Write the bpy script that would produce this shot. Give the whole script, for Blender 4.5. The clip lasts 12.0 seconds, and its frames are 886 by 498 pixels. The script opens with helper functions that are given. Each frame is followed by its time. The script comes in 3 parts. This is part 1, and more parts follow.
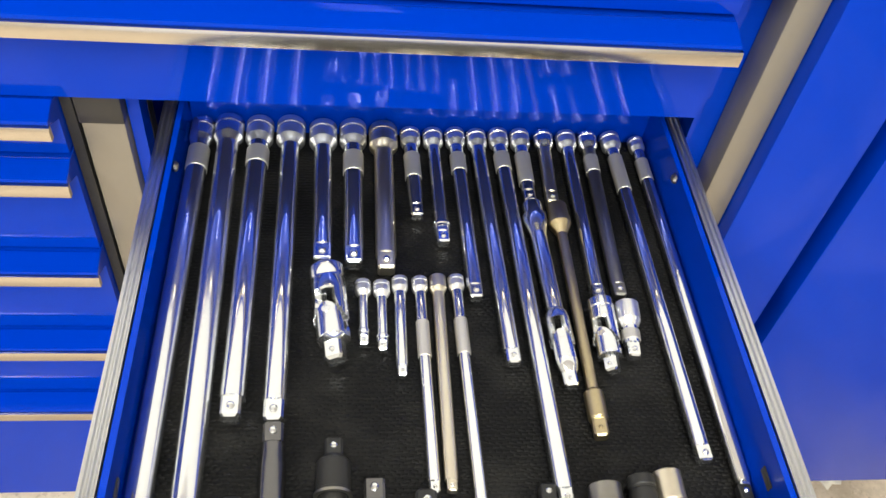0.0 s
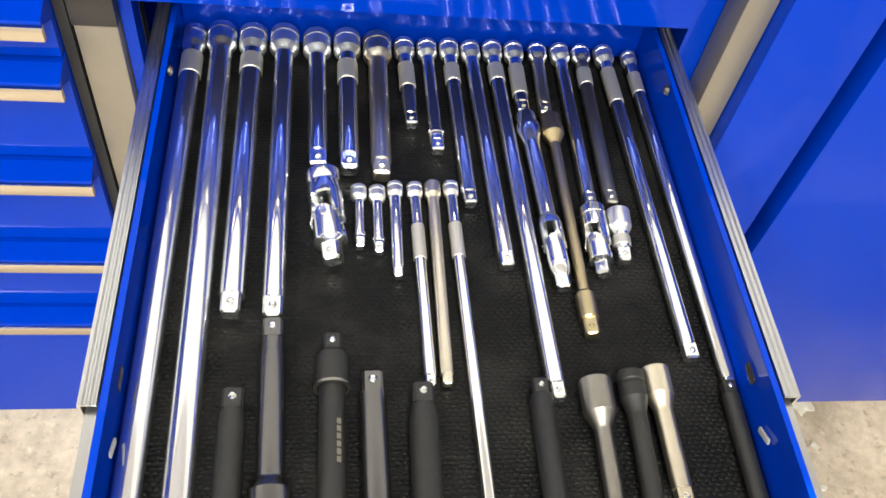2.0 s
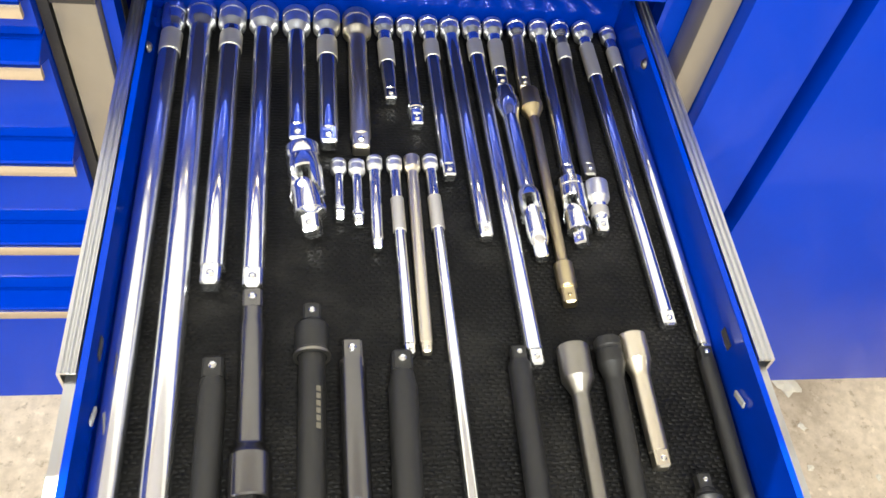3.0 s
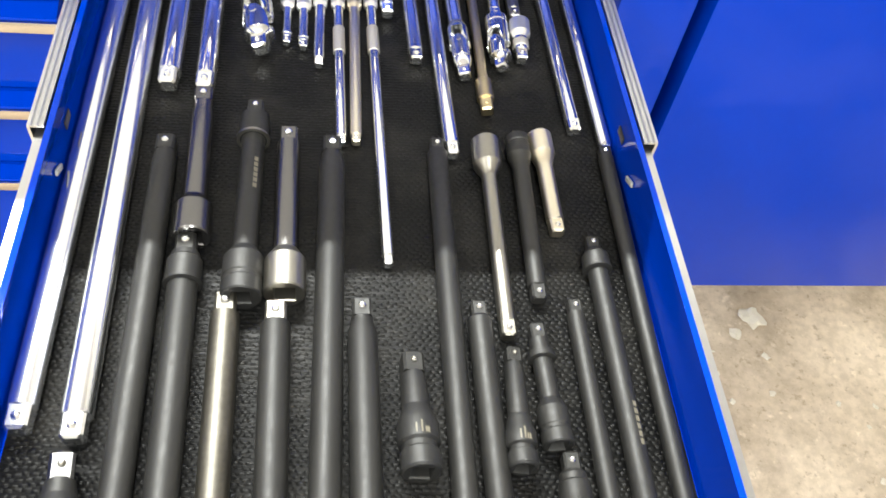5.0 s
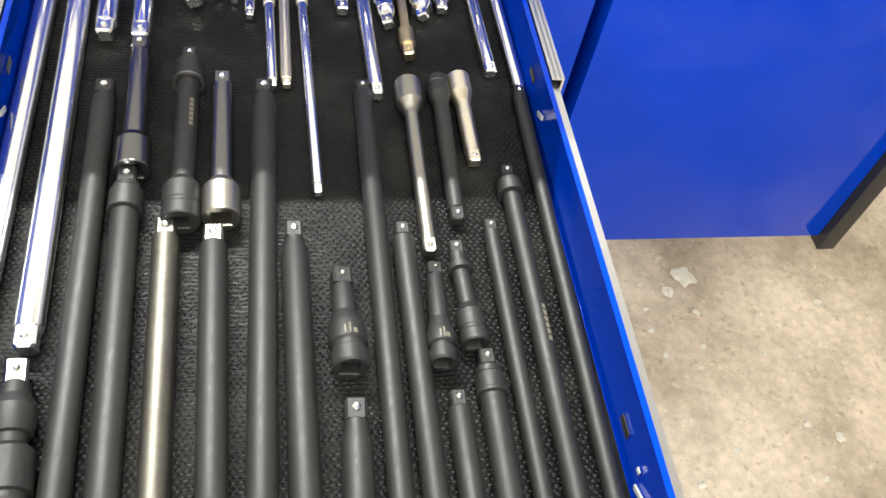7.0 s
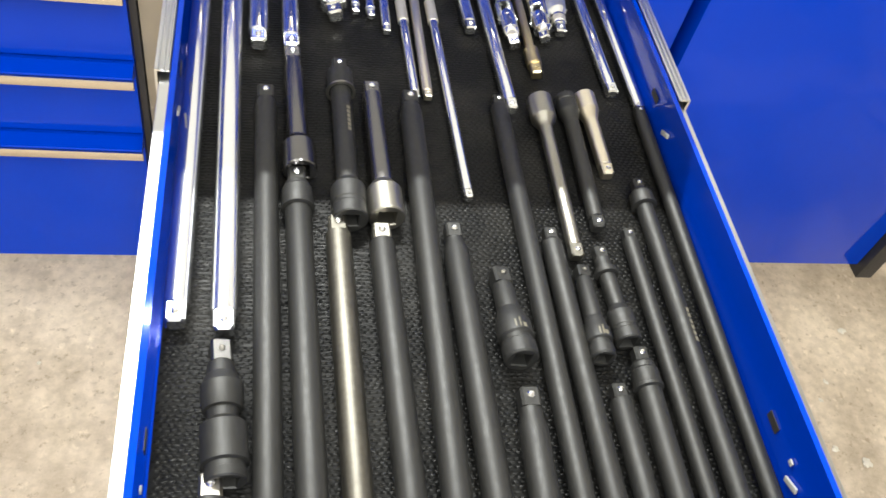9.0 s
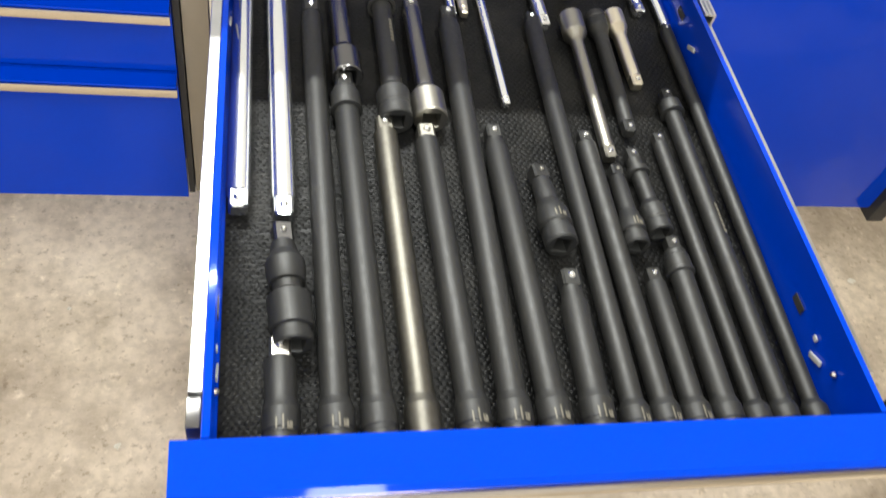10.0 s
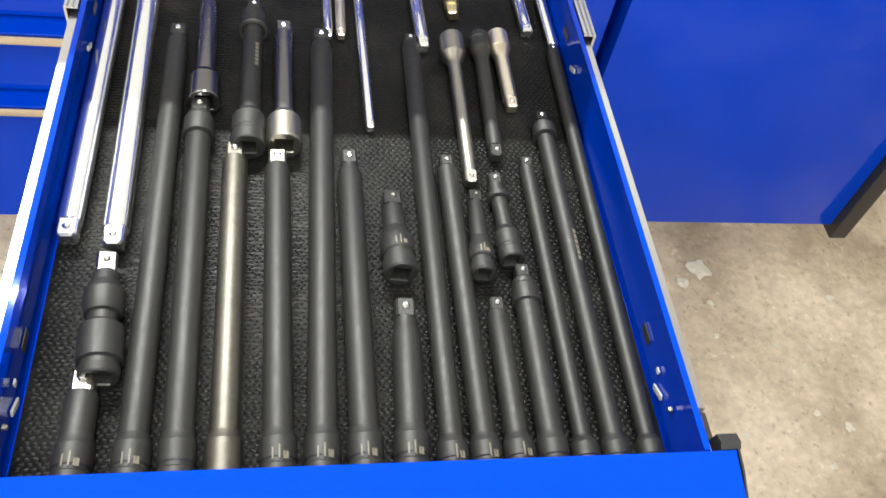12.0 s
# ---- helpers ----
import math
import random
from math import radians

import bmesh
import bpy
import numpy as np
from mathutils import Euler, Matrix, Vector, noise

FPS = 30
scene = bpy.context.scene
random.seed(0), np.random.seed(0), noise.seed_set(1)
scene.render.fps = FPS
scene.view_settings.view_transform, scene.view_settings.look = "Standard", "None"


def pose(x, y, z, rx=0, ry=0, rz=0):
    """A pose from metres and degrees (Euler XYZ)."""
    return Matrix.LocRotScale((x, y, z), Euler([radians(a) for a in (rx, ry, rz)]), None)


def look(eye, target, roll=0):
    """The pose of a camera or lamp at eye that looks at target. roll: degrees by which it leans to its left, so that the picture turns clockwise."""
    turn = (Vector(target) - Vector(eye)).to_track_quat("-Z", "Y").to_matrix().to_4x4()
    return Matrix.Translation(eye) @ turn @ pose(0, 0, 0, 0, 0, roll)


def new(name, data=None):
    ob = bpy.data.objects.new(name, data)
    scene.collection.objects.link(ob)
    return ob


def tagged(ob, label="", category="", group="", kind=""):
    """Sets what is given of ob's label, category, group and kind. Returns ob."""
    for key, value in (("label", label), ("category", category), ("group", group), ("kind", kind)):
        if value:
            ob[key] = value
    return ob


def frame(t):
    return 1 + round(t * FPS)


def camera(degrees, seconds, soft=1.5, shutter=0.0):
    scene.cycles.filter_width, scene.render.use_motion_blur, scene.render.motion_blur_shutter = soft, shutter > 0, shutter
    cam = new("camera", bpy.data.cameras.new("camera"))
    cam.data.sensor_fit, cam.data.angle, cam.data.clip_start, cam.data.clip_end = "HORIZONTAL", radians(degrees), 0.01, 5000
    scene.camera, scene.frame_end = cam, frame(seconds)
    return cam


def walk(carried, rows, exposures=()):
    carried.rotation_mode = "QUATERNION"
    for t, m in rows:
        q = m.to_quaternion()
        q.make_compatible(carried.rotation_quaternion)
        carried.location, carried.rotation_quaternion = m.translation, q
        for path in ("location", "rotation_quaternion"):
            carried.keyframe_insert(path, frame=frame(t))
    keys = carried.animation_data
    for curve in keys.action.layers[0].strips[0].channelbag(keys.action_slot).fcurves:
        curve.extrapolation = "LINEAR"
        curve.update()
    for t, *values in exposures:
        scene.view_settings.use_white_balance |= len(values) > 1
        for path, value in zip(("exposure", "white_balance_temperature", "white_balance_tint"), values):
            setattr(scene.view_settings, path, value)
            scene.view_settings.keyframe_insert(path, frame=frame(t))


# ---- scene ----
cam = camera(55.0, 12.0, shutter=0.4)
PATH = [
    (0, (-0.0675, -0.4667, 0.4942), (-0.0097, -0.1445, 0.1163), 8.53),
    (0.5, (-0.0740, -0.4779, 0.4973), (-0.0053, -0.1573, 0.1198), 8.75),
    (1, (-0.0770, -0.4834, 0.4963), (-0.0072, -0.1701, 0.1130), 9.45),
    (1.5, (-0.0771, -0.4912, 0.4886), (-0.0060, -0.1878, 0.0976), 10.88),
    (2, (-0.0777, -0.4937, 0.4817), (-0.0087, -0.1974, 0.0848), 11.20),
    (2.5, (-0.0680, -0.4958, 0.4804), (0.0040, -0.2067, 0.0789), 11.31),
    (2.7, (-0.0691, -0.4977, 0.4799), (0.0035, -0.2074, 0.0794), 11.19),
    (4.3, (-0.0447, -0.6310, 0.4600), (0.0318, -0.3310, 0.0674), 12.94),
    (4.5, (-0.0350, -0.6478, 0.4654), (0.0367, -0.3502, 0.0702), 11.96),
    (5, (-0.0211, -0.6785, 0.4540), (0.0475, -0.3804, 0.0585), 10.86),
    (5.5, (-0.0040, -0.7087, 0.4516), (0.0732, -0.4208, 0.0502), 11.51),
    (6, (0.0003, -0.7234, 0.4570), (0.0832, -0.4368, 0.0558), 11.50),
    (6.5, (-0.0073, -0.7314, 0.4587), (0.0804, -0.4449, 0.0585), 12.78),
    (6.7, (-0.0071, -0.7366, 0.4648), (0.0836, -0.4483, 0.0665), 12.97),
    (8.3, (-0.0909, -0.7760, 0.4718), (0.0259, -0.4824, 0.0843), 16.01),
    (8.5, (-0.1082, -0.7726, 0.4718), (0.0073, -0.4769, 0.0855), 16.17),
    (9, (-0.1344, -0.7665, 0.4695), (-0.0282, -0.4651, 0.0850), 16.11),
    (9.5, (-0.1587, -0.7792, 0.4664), (-0.0574, -0.4767, 0.0814), 16.22),
    (10, (-0.1682, -0.8311, 0.4552), (-0.0641, -0.5390, 0.0630), 16.01),
    (10.5, (-0.1619, -0.8587, 0.4600), (-0.0526, -0.5779, 0.0610), 16.19),
    (11, (-0.1136, -0.8501, 0.4612), (-0.0051, -0.5702, 0.0613), 15.54),
    (11.5, (-0.0562, -0.8398, 0.4702), (0.0443, -0.5530, 0.0731), 14.62),
    (12, (-0.0414, -0.8286, 0.4730), (0.0475, -0.5295, 0.0823), 13.53),
]
walk(cam, [(t, look(eye, target, roll)) for t, eye, target, roll in PATH], exposures=[(0, 0.13), (1.0, 0.15), (2.5, 0.38), (4.5, 0.43), (5.5, 0.25), (6.5, 0.25), (8.5, 0.18), (9.5, 0.01), (10.0, -0.15), (10.5, -0.3), (11.2, -0.25), (12, 0.05)])

# ---- light: ceiling tubes of the workshop ----
CEIL, GROUND = 1.95, -0.94
world = bpy.data.worlds.new("world")
scene.world = world
world.use_nodes = True
world.node_tree.nodes["Background"].inputs[0].default_value = (0.9, 0.95, 1.0, 1)
world.node_tree.nodes["Background"].inputs[1].default_value = 0.02


def tube_light(name, x, y, watts, turn=0, length=2.4, width=0.06):
    data = bpy.data.lights.new(name, "AREA")
    data.shape, data.size, data.size_y, data.energy = "RECTANGLE", length, width, watts
    data.color = (0.98, 1.0, 0.95)
    ob = new(name, data)
    ob.matrix_world = pose(x, y, CEIL - 0.075, 0, 0, turn)
    return ob


# x, y, watts, turn, length, width
TUBES = (
    (-0.55, 0.72, 112.0, 0, 1.5, 0.012),
    (2.7, -1.2, 8.0, 90, 2.4, 0.10),
    (-2.7, -1.2, 8.0, 90, 2.4, 0.10),
    (0.10, -2.12, 84.0, 90, 2.4, 0.24),
    (-1.35, -1.9, 40.0, 90, 2.4, 0.20),
)
for tx, ty, tw, turn, tl, wide in TUBES:
    tube_light("tube_lamp", tx, ty, tw, turn, tl, wide)

# added fill light from the front, set in an unseen opening of the south wall
FILL_GAP = (-1.6, 1.6, 1.25)
fill_data = bpy.data.lights.new("front_fill", "AREA")
fill_data.shape, fill_data.size, fill_data.size_y, fill_data.energy = "RECTANGLE", 3.1, 2.1, 30.0
fill_data.color = (0.93, 0.97, 1.0)
new("front_fill", fill_data).matrix_world = look((0, -4.19, 0.15), (0, 0, 0.15))


# ---- materials ----
def mat(name, color, rough=0.5, metal=0.0, coat=0.0, noise_amt=0.1, noise_scale=40.0, rough_var=0.08, bump=0.0, bump_scale=300.0, spec=0.5):
    m = bpy.data.materials.new(name)
    m.use_nodes = True
    nt = m.node_tree
    b = nt.nodes["Principled BSDF"]
    b.inputs["Metallic"].default_value = metal
    b.inputs["Coat Weight"].default_value = coat
    b.inputs["Coat Roughness"].default_value = 0.06
    b.inputs["Specular IOR Level"].default_value = spec
    tc = nt.nodes.new("ShaderNodeTexCoord")
    n1 = nt.nodes.new("ShaderNodeTexNoise")
    n1.inputs["Scale"].default_value, n1.inputs["Detail"].default_value = noise_scale, 6
    n2 = nt.nodes.new("ShaderNodeTexNoise")
    n2.inputs["Scale"].default_value, n2.inputs["Detail"].default_value = noise_scale * 6, 4
    info = nt.nodes.new("ShaderNodeObjectInfo")
    off = nt.nodes.new("ShaderNodeVectorMath")
    off.operation = "ADD"
    nt.links.new(tc.outputs["Object"], off.inputs[0])
    sc = nt.nodes.new("ShaderNodeMath")
    sc.operation, sc.inputs[1].default_value = "MULTIPLY", 7.0
    nt.links.new(info.outputs["Random"], sc.inputs[0])
    nt.links.new(sc.outputs[0], off.inputs[1])
    for n in (n1, n2):
        nt.links.new(off.outputs[0], n.inputs["Vector"])
    ramp = nt.nodes.new("ShaderNodeMix")
    ramp.data_type = "RGBA"
    lo = [max(0, c * (1 - noise_amt)) for c in color]
    hi = [min(1, c * (1 + noise_amt)) for c in color]
    ramp.inputs["A"].default_value, ramp.inputs["B"].default_value = (*lo, 1), (*hi, 1)
    mid = nt.nodes.new("ShaderNodeMath")
    mid.operation = "ADD"
    half = nt.nodes.new("ShaderNodeMath")
    half.operation, half.inputs[1].default_value = "MULTIPLY", 0.5
    nt.links.new(n1.outputs["Fac"], mid.inputs[0])
    nt.links.new(n2.outputs["Fac"], mid.inputs[1])
    nt.links.new(mid.outputs[0], half.inputs[0])
    nt.links.new(half.outputs[0], ramp.inputs["Factor"])
    nt.links.new(ramp.outputs["Result"], b.inputs["Base Color"])
    rr = nt.nodes.new("ShaderNodeMapRange")
    rr.inputs["From Min"].default_value, rr.inputs["From Max"].default_value = 0.3, 0.7
    rr.inputs["To Min"].default_value, rr.inputs["To Max"].default_value = max(0.02, rough - rough_var), rough + rough_var
    nt.links.new(n2.outputs["Fac"], rr.inputs["Value"])
    if metal < 0.5:
        nt.links.new(rr.outputs["Result"], b.inputs["Roughness"])
    else:
        b.inputs["Roughness"].default_value = rough
    if bump:
        nb = nt.nodes.new("ShaderNodeTexNoise")
        nb.inputs["Scale"].default_value, nb.inputs["Detail"].default_value = bump_scale, 5
        bp = nt.nodes.new("ShaderNodeBump")
        bp.inputs["Strength"].default_value, bp.inputs["Distance"].default_value = bump, 0.001
        nt.links.new(off.outputs[0], nb.inputs["Vector"])
        nt.links.new(nb.outputs["Fac"], bp.inputs["Height"])
        nt.links.new(bp.outputs["Normal"], b.inputs["Normal"])
    return m


BLUE = mat("blue_gloss_paint", (0.0, 0.039, 0.47), 0.05, 0.05, 0.0, 0.06, 6, 0.012, 0.002, 900, 0.15)
CHROME = mat("polished_chrome", (0.90, 0.91, 0.91), 0.065, 1.0, 0, 0.03, 60, 0.03)
DULLCHROME = mat("worn_chrome", (0.88, 0.89, 0.90), 0.12, 1.0, 0, 0.0, 60, 0.04)
HEADCHROME = mat("worn_brushed_chrome", (0.92, 0.905, 0.88), 0.09, 1.0, 0, 0.03, 60, 0.03)
SATIN = mat("satin_nickel", (0.78, 0.71, 0.57), 0.33, 1.0, 0, 0.06, 60, 0.04)
BRASSY = mat("yellowed_steel", (0.52, 0.43, 0.26), 0.32, 1.0, 0, 0.12, 60, 0.05)
STEEL = mat("worn_steel", (0.33, 0.315, 0.28), 0.36, 1.0, 0, 0.10, 45, 0.06)
BARESTEEL = mat("mottled_bare_steel", (0.145, 0.137, 0.118), 0.46, 1.0, 0, 0.5, 45, 0.06, 0.05, 700)
ZINC = mat("zinc_slide_steel", (0.62, 0.625, 0.63), 0.30, 1.0, 0, 0.05, 60, 0.05, 0.02, 900)
BLACKOX = mat("black_phosphate_steel", (0.0120, 0.0118, 0.0110), 0.50, 0.0, 0, 0.45, 50, 0.07, 0.05, 1200, 0.58)
DARKSTEEL = mat("dark_oiled_steel", (0.17, 0.165, 0.165), 0.24, 0.95, 0, 0.10, 50, 0.05)
ALU = mat("brushed_aluminium_trim", (0.55, 0.50, 0.43), 0.20, 1.0, 0, 0.05, 200, 0.03, 0.0)
POSTGREY = mat("tan_grey_post_metal", (0.28, 0.25, 0.205), 0.42, 0.5, 0, 0.06, 25, 0.04, 0.01, 900)
RUBBER = mat("black_plastic", (0.015, 0.015, 0.016), 0.5, 0, 0, 0.2, 60, 0.1, 0.1, 800)
MARK = mat("light_etched_mark", (0.15, 0.135, 0.10), 0.5, 0, 0, 0.3, 300)
# pale base colour stands in for the bright reflection on clips and rivets
PALECLIP = mat("pale_clip_glint", (0.36, 0.36, 0.345), 0.35, 0, 0, 0.05, 60)
DARKGREY = mat("plain_dark_grey", (0.028, 0.026, 0.025), 0.4, 0, 0, 0.1, 60)
WHITE = mat("white_wall_paint", (0.72, 0.71, 0.68), 0.7, 0, 0, 0.05, 4, 0.05, 0.1, 200)
PAPER = mat("pale_debris", (0.70, 0.65, 0.55), 0.8, 0, 0, 0.2, 80, 0.05, 0.4, 300)


def two_lobes(m, share, rough):
    """Fine scratches over polish: a share of the surface scatters more widely."""
    nt = m.node_tree
    b = nt.nodes["Principled BSDF"]
    g = nt.nodes.new("ShaderNodeBsdfAnisotropic")
    g.distribution = "MULTI_GGX"
    g.inputs["Color"].default_value = (0.86, 0.87, 0.88, 1)
    g.inputs["Roughness"].default_value = rough
    mx = nt.nodes.new("ShaderNodeMixShader")
    mx.inputs[0].default_value = share
    nt.links.new(b.outputs[0], mx.inputs[1])
    nt.links.new(g.outputs[0], mx.inputs[2])
    nt.links.new(mx.outputs[0], nt.nodes["Material Output"].inputs["Surface"])


two_lobes(CHROME, 0.17, 0.42)
two_lobes(DULLCHROME, 0.25, 0.42)
two_lobes(HEADCHROME, 0.48, 0.50)


def knurl_mat():
    m = mat("knurled_chrome", (0.74, 0.71, 0.64), 0.45, 0.9, 0, 0.02, 60, 0.0)
    nt = m.node_tree
    b = nt.nodes["Principled BSDF"]
    tc = nt.nodes.new("ShaderNodeTexCoord")
    hs = []
    for ang in (45, -45):
        mp = nt.nodes.new("ShaderNodeMapping")
        mp.inputs["Rotation"].default_value = (0, 0, radians(ang))
        w = nt.nodes.new("ShaderNodeTexWave")
        w.inputs["Scale"].default_value = 190
        nt.links.new(tc.outputs["Object"], mp.inputs["Vector"])
        nt.links.new(mp.outputs[0], w.inputs["Vector"])
        hs.append(w)
    mx = nt.nodes.new("ShaderNodeMath")
    mx.operation = "MULTIPLY"
    nt.links.new(hs[0].outputs["Fac"], mx.inputs[0])
    nt.links.new(hs[1].outputs["Fac"], mx.inputs[1])
    bp = nt.nodes.new("ShaderNodeBump")
    bp.inputs["Strength"].default_value, bp.inputs["Distance"].default_value = 0.45, 0.0005
    nt.links.new(mx.outputs[0], bp.inputs["Height"])
    nt.links.new(bp.outputs["Normal"], b.inputs["Normal"])
    return m


KNURL = knurl_mat()


def liner_mat():
    """Black rubber with cloudy dust and oil smears."""
    m = mat("ribbed_black_liner", (0.012, 0.012, 0.0118), 0.38, 0, 0, 0.4, 30, 0.08, 0.12, 900, 0.14)
    nt = m.node_tree
    b = nt.nodes["Principled BSDF"]
    tc = nt.nodes.new("ShaderNodeTexCoord")
    n = nt.nodes.new("ShaderNodeTexNoise")
    n.inputs["Scale"].default_value, n.inputs["Detail"].default_value, n.inputs["Roughness"].default_value = 16, 9, 0.66
    nt.links.new(tc.outputs["Object"], n.inputs["Vector"])
    ramp = nt.nodes.new("ShaderNodeValToRGB")
    ramp.color_ramp.elements[0].position, ramp.color_ramp.elements[1].position = 0.46, 0.80
    ramp.color_ramp.elements[0].color, ramp.color_ramp.elements[1].color = (0.0055, 0.0055, 0.0055, 1), (0.024, 0.023, 0.021, 1)
    nt.links.new(n.outputs["Fac"], ramp.inputs[0])
    nt.links.new(ramp.outputs[0], b.inputs["Base Color"])
    return m


LINER = liner_mat()


def concrete_mat():
    m = bpy.data.materials.new("worn_concrete")
    m.use_nodes = True
    nt = m.node_tree
    b = nt.nodes["Principled BSDF"]
    tc = nt.nodes.new("ShaderNodeTexCoord")

    def tex(scale, detail, rough):
        n = nt.nodes.new("ShaderNodeTexNoise")
        n.inputs["Scale"].default_value, n.inputs["Detail"].default_value, n.inputs["Roughness"].default_value = scale, detail, rough
        nt.links.new(tc.outputs["Object"], n.inputs["Vector"])
        return n.outputs["Fac"]

    def ramp(fac, p0, p1, ca, cb):
        r = nt.nodes.new("ShaderNodeValToRGB")
        r.color_ramp.elements[0].position, r.color_ramp.elements[1].position = p0, p1
        r.color_ramp.elements[0].color, r.color_ramp.elements[1].color = (*ca, 1), (*cb, 1)
        nt.links.new(fac, r.inputs[0])
        return r.outputs[0]

    def blend(kind, amount, a, c2):
        mx = nt.nodes.new("ShaderNodeMix")
        mx.data_type, mx.blend_type = "RGBA", kind
        mx.inputs["Factor"].default_value = amount
        nt.links.new(a, mx.inputs["A"])
        nt.links.new(c2, mx.inputs["B"])
        return mx.outputs["Result"]

    wide = ramp(tex(1.7, 5, 0.5), 0.38, 0.64, (0.57, 0.465, 0.35), (0.88, 0.745, 0.58))
    stain = ramp(tex(6.0, 8, 0.62), 0.36, 0.56, (0.62, 0.60, 0.57), (1, 1, 1))
    fine = tex(55.0, 7, 0.6)
    grain = ramp(fine, 0.36, 0.62, (0.80, 0.79, 0.77), (1, 1, 1))
    pits = ramp(tex(70.0, 5, 0.6), 0.30, 0.42, (0.62, 0.58, 0.52), (1, 1, 1))
    specks = ramp(tex(34.0, 6, 0.6), 0.60, 0.74, (0, 0, 0), (0.24, 0.225, 0.19))
    col = blend("MULTIPLY", 0.8, wide, stain)
    col = blend("MULTIPLY", 0.9, col, grain)
    col = blend("MULTIPLY", 0.8, col, pits)
    col = blend("ADD", 1.0, col, specks)
    nt.links.new(col, b.inputs["Base Color"])
    b.inputs["Roughness"].default_value = 0.55
    bp = nt.nodes.new("ShaderNodeBump")
    bp.inputs["Strength"].default_value, bp.inputs["Distance"].default_value = 0.15, 0.002
    nt.links.new(fine, bp.inputs["Height"])
    nt.links.new(bp.outputs["Normal"], b.inputs["Normal"])
    return m


CONCRETE = concrete_mat()


# ---- mesh helpers ----
def mesh_of(name, bm, material, angle=35):
    me = bpy.data.meshes.new(name)
    bmesh.ops.recalc_face_normals(bm, faces=bm.faces)
    bm.to_mesh(me)
    bm.free()
    me.materials.append(material)
    me.shade_smooth()
    me.set_sharp_from_angle(angle=radians(angle))
    return me


def part(name, bm, material, parent=None, label="", at=None, angle=24):
    ob = new(name, mesh_of(name, bm, material, angle))
    if parent is not None:
        ob.parent = parent
    if at is not None:
        ob.matrix_basis = at
    if label:
        ob["label"] = label
    return ob


def thing(name, label, category, group="", at=None, kind=""):
    ob = new(name)
    ob.empty_display_size = 0.02
    if at is not None:
        ob.matrix_basis = at
    return tagged(ob, label, category, group, kind)


def box(x0, x1, y0, y1, z0, z1, bevel=0.0, bm=None, segs=2):
    bm = bm or bmesh.new()
    vs = [bm.verts.new(p) for p in ((x0, y0, z0), (x1, y0, z0), (x1, y1, z0), (x0, y1, z0), (x0, y0, z1), (x1, y0, z1), (x1, y1, z1), (x0, y1, z1))]
    fs = [bm.faces.new([vs[i] for i in q]) for q in ((3, 2, 1, 0), (4, 5, 6, 7), (0, 1, 5, 4), (1, 2, 6, 5), (2, 3, 7, 6), (3, 0, 4, 7))]
    if bevel:
        es = {e for f in fs for e in f.edges}
        bmesh.ops.bevel(bm, geom=list(es), offset=bevel, segments=segs, profile=0.6, affect="EDGES")
    return bm


def extrude_yz(points, x0, x1):
    """A closed outline in y and z, drawn out along x."""
    bm = bmesh.new()
    a = [bm.verts.new((x0, y, z)) for y, z in points]
    b = [bm.verts.new((x1, y, z)) for y, z in points]
    n = len(points)
    for i in range(n):
        bm.faces.new((a[i], a[(i + 1) % n], b[(i + 1) % n], b[i]))
    bm.faces.new(a[::-1])
    bm.faces.new(b)
    return bm


def extrude_xz(points, y0, y1):
    bm = bmesh.new()
    a = [bm.verts.new((x, y0, z)) for x, z in points]
    b = [bm.verts.new((x, y1, z)) for x, z in points]
    n = len(points)
    for i in range(n):
        bm.faces.new((a[i], a[(i + 1) % n], b[(i + 1) % n], b[i]))
    bm.faces.new(a[::-1])
    bm.faces.new(b)
    return bm


def lathe(profile, n=28, cap0=True, cap1=True, bm=None):
    """Turned about the x axis: rows of x, radius."""
    bm = bm or bmesh.new()
    rings = []
    for x, r in profile:
        rings.append([bm.verts.new((x, r * math.cos(2 * math.pi * i / n), r * math.sin(2 * math.pi * i / n))) for i in range(n)])
    for p, q in zip(rings, rings[1:]):
        for i in range(n):
            bm.faces.new((p[i], p[(i + 1) % n], q[(i + 1) % n], q[i]))
    if cap0:
        bm.faces.new(rings[0][::-1])
    if cap1:
        bm.faces.new(rings[-1])
    return bm


def socket_head(profile, half, depth, n=32):
    """A turned head whose end at the first row of the profile has a square hole."""
    bm = lathe(profile, n, False, True)
    bm.verts.ensure_lookup_table()
    ring = [bm.verts[i] for i in range(n)]
    x0 = profile[0][0]

    def sq(x, h):
        out = []
        for i in range(n):
            a = 2 * math.pi * i / n
            k = h / max(abs(math.cos(a)), abs(math.sin(a)))
            out.append(bm.verts.new((x, k * math.cos(a), k * math.sin(a))))
        return out
    rows = [ring, sq(x0 + 0.0002, half * 1.08), sq(x0 + 0.0012, half), sq(x0 + depth, half)]
    for p, q in zip(rows, rows[1:]):
        for i in range(n):
            bm.faces.new((p[i], q[i], q[(i + 1) % n], p[(i + 1) % n]))
    bm.faces.new(rows[-1])
    return bm


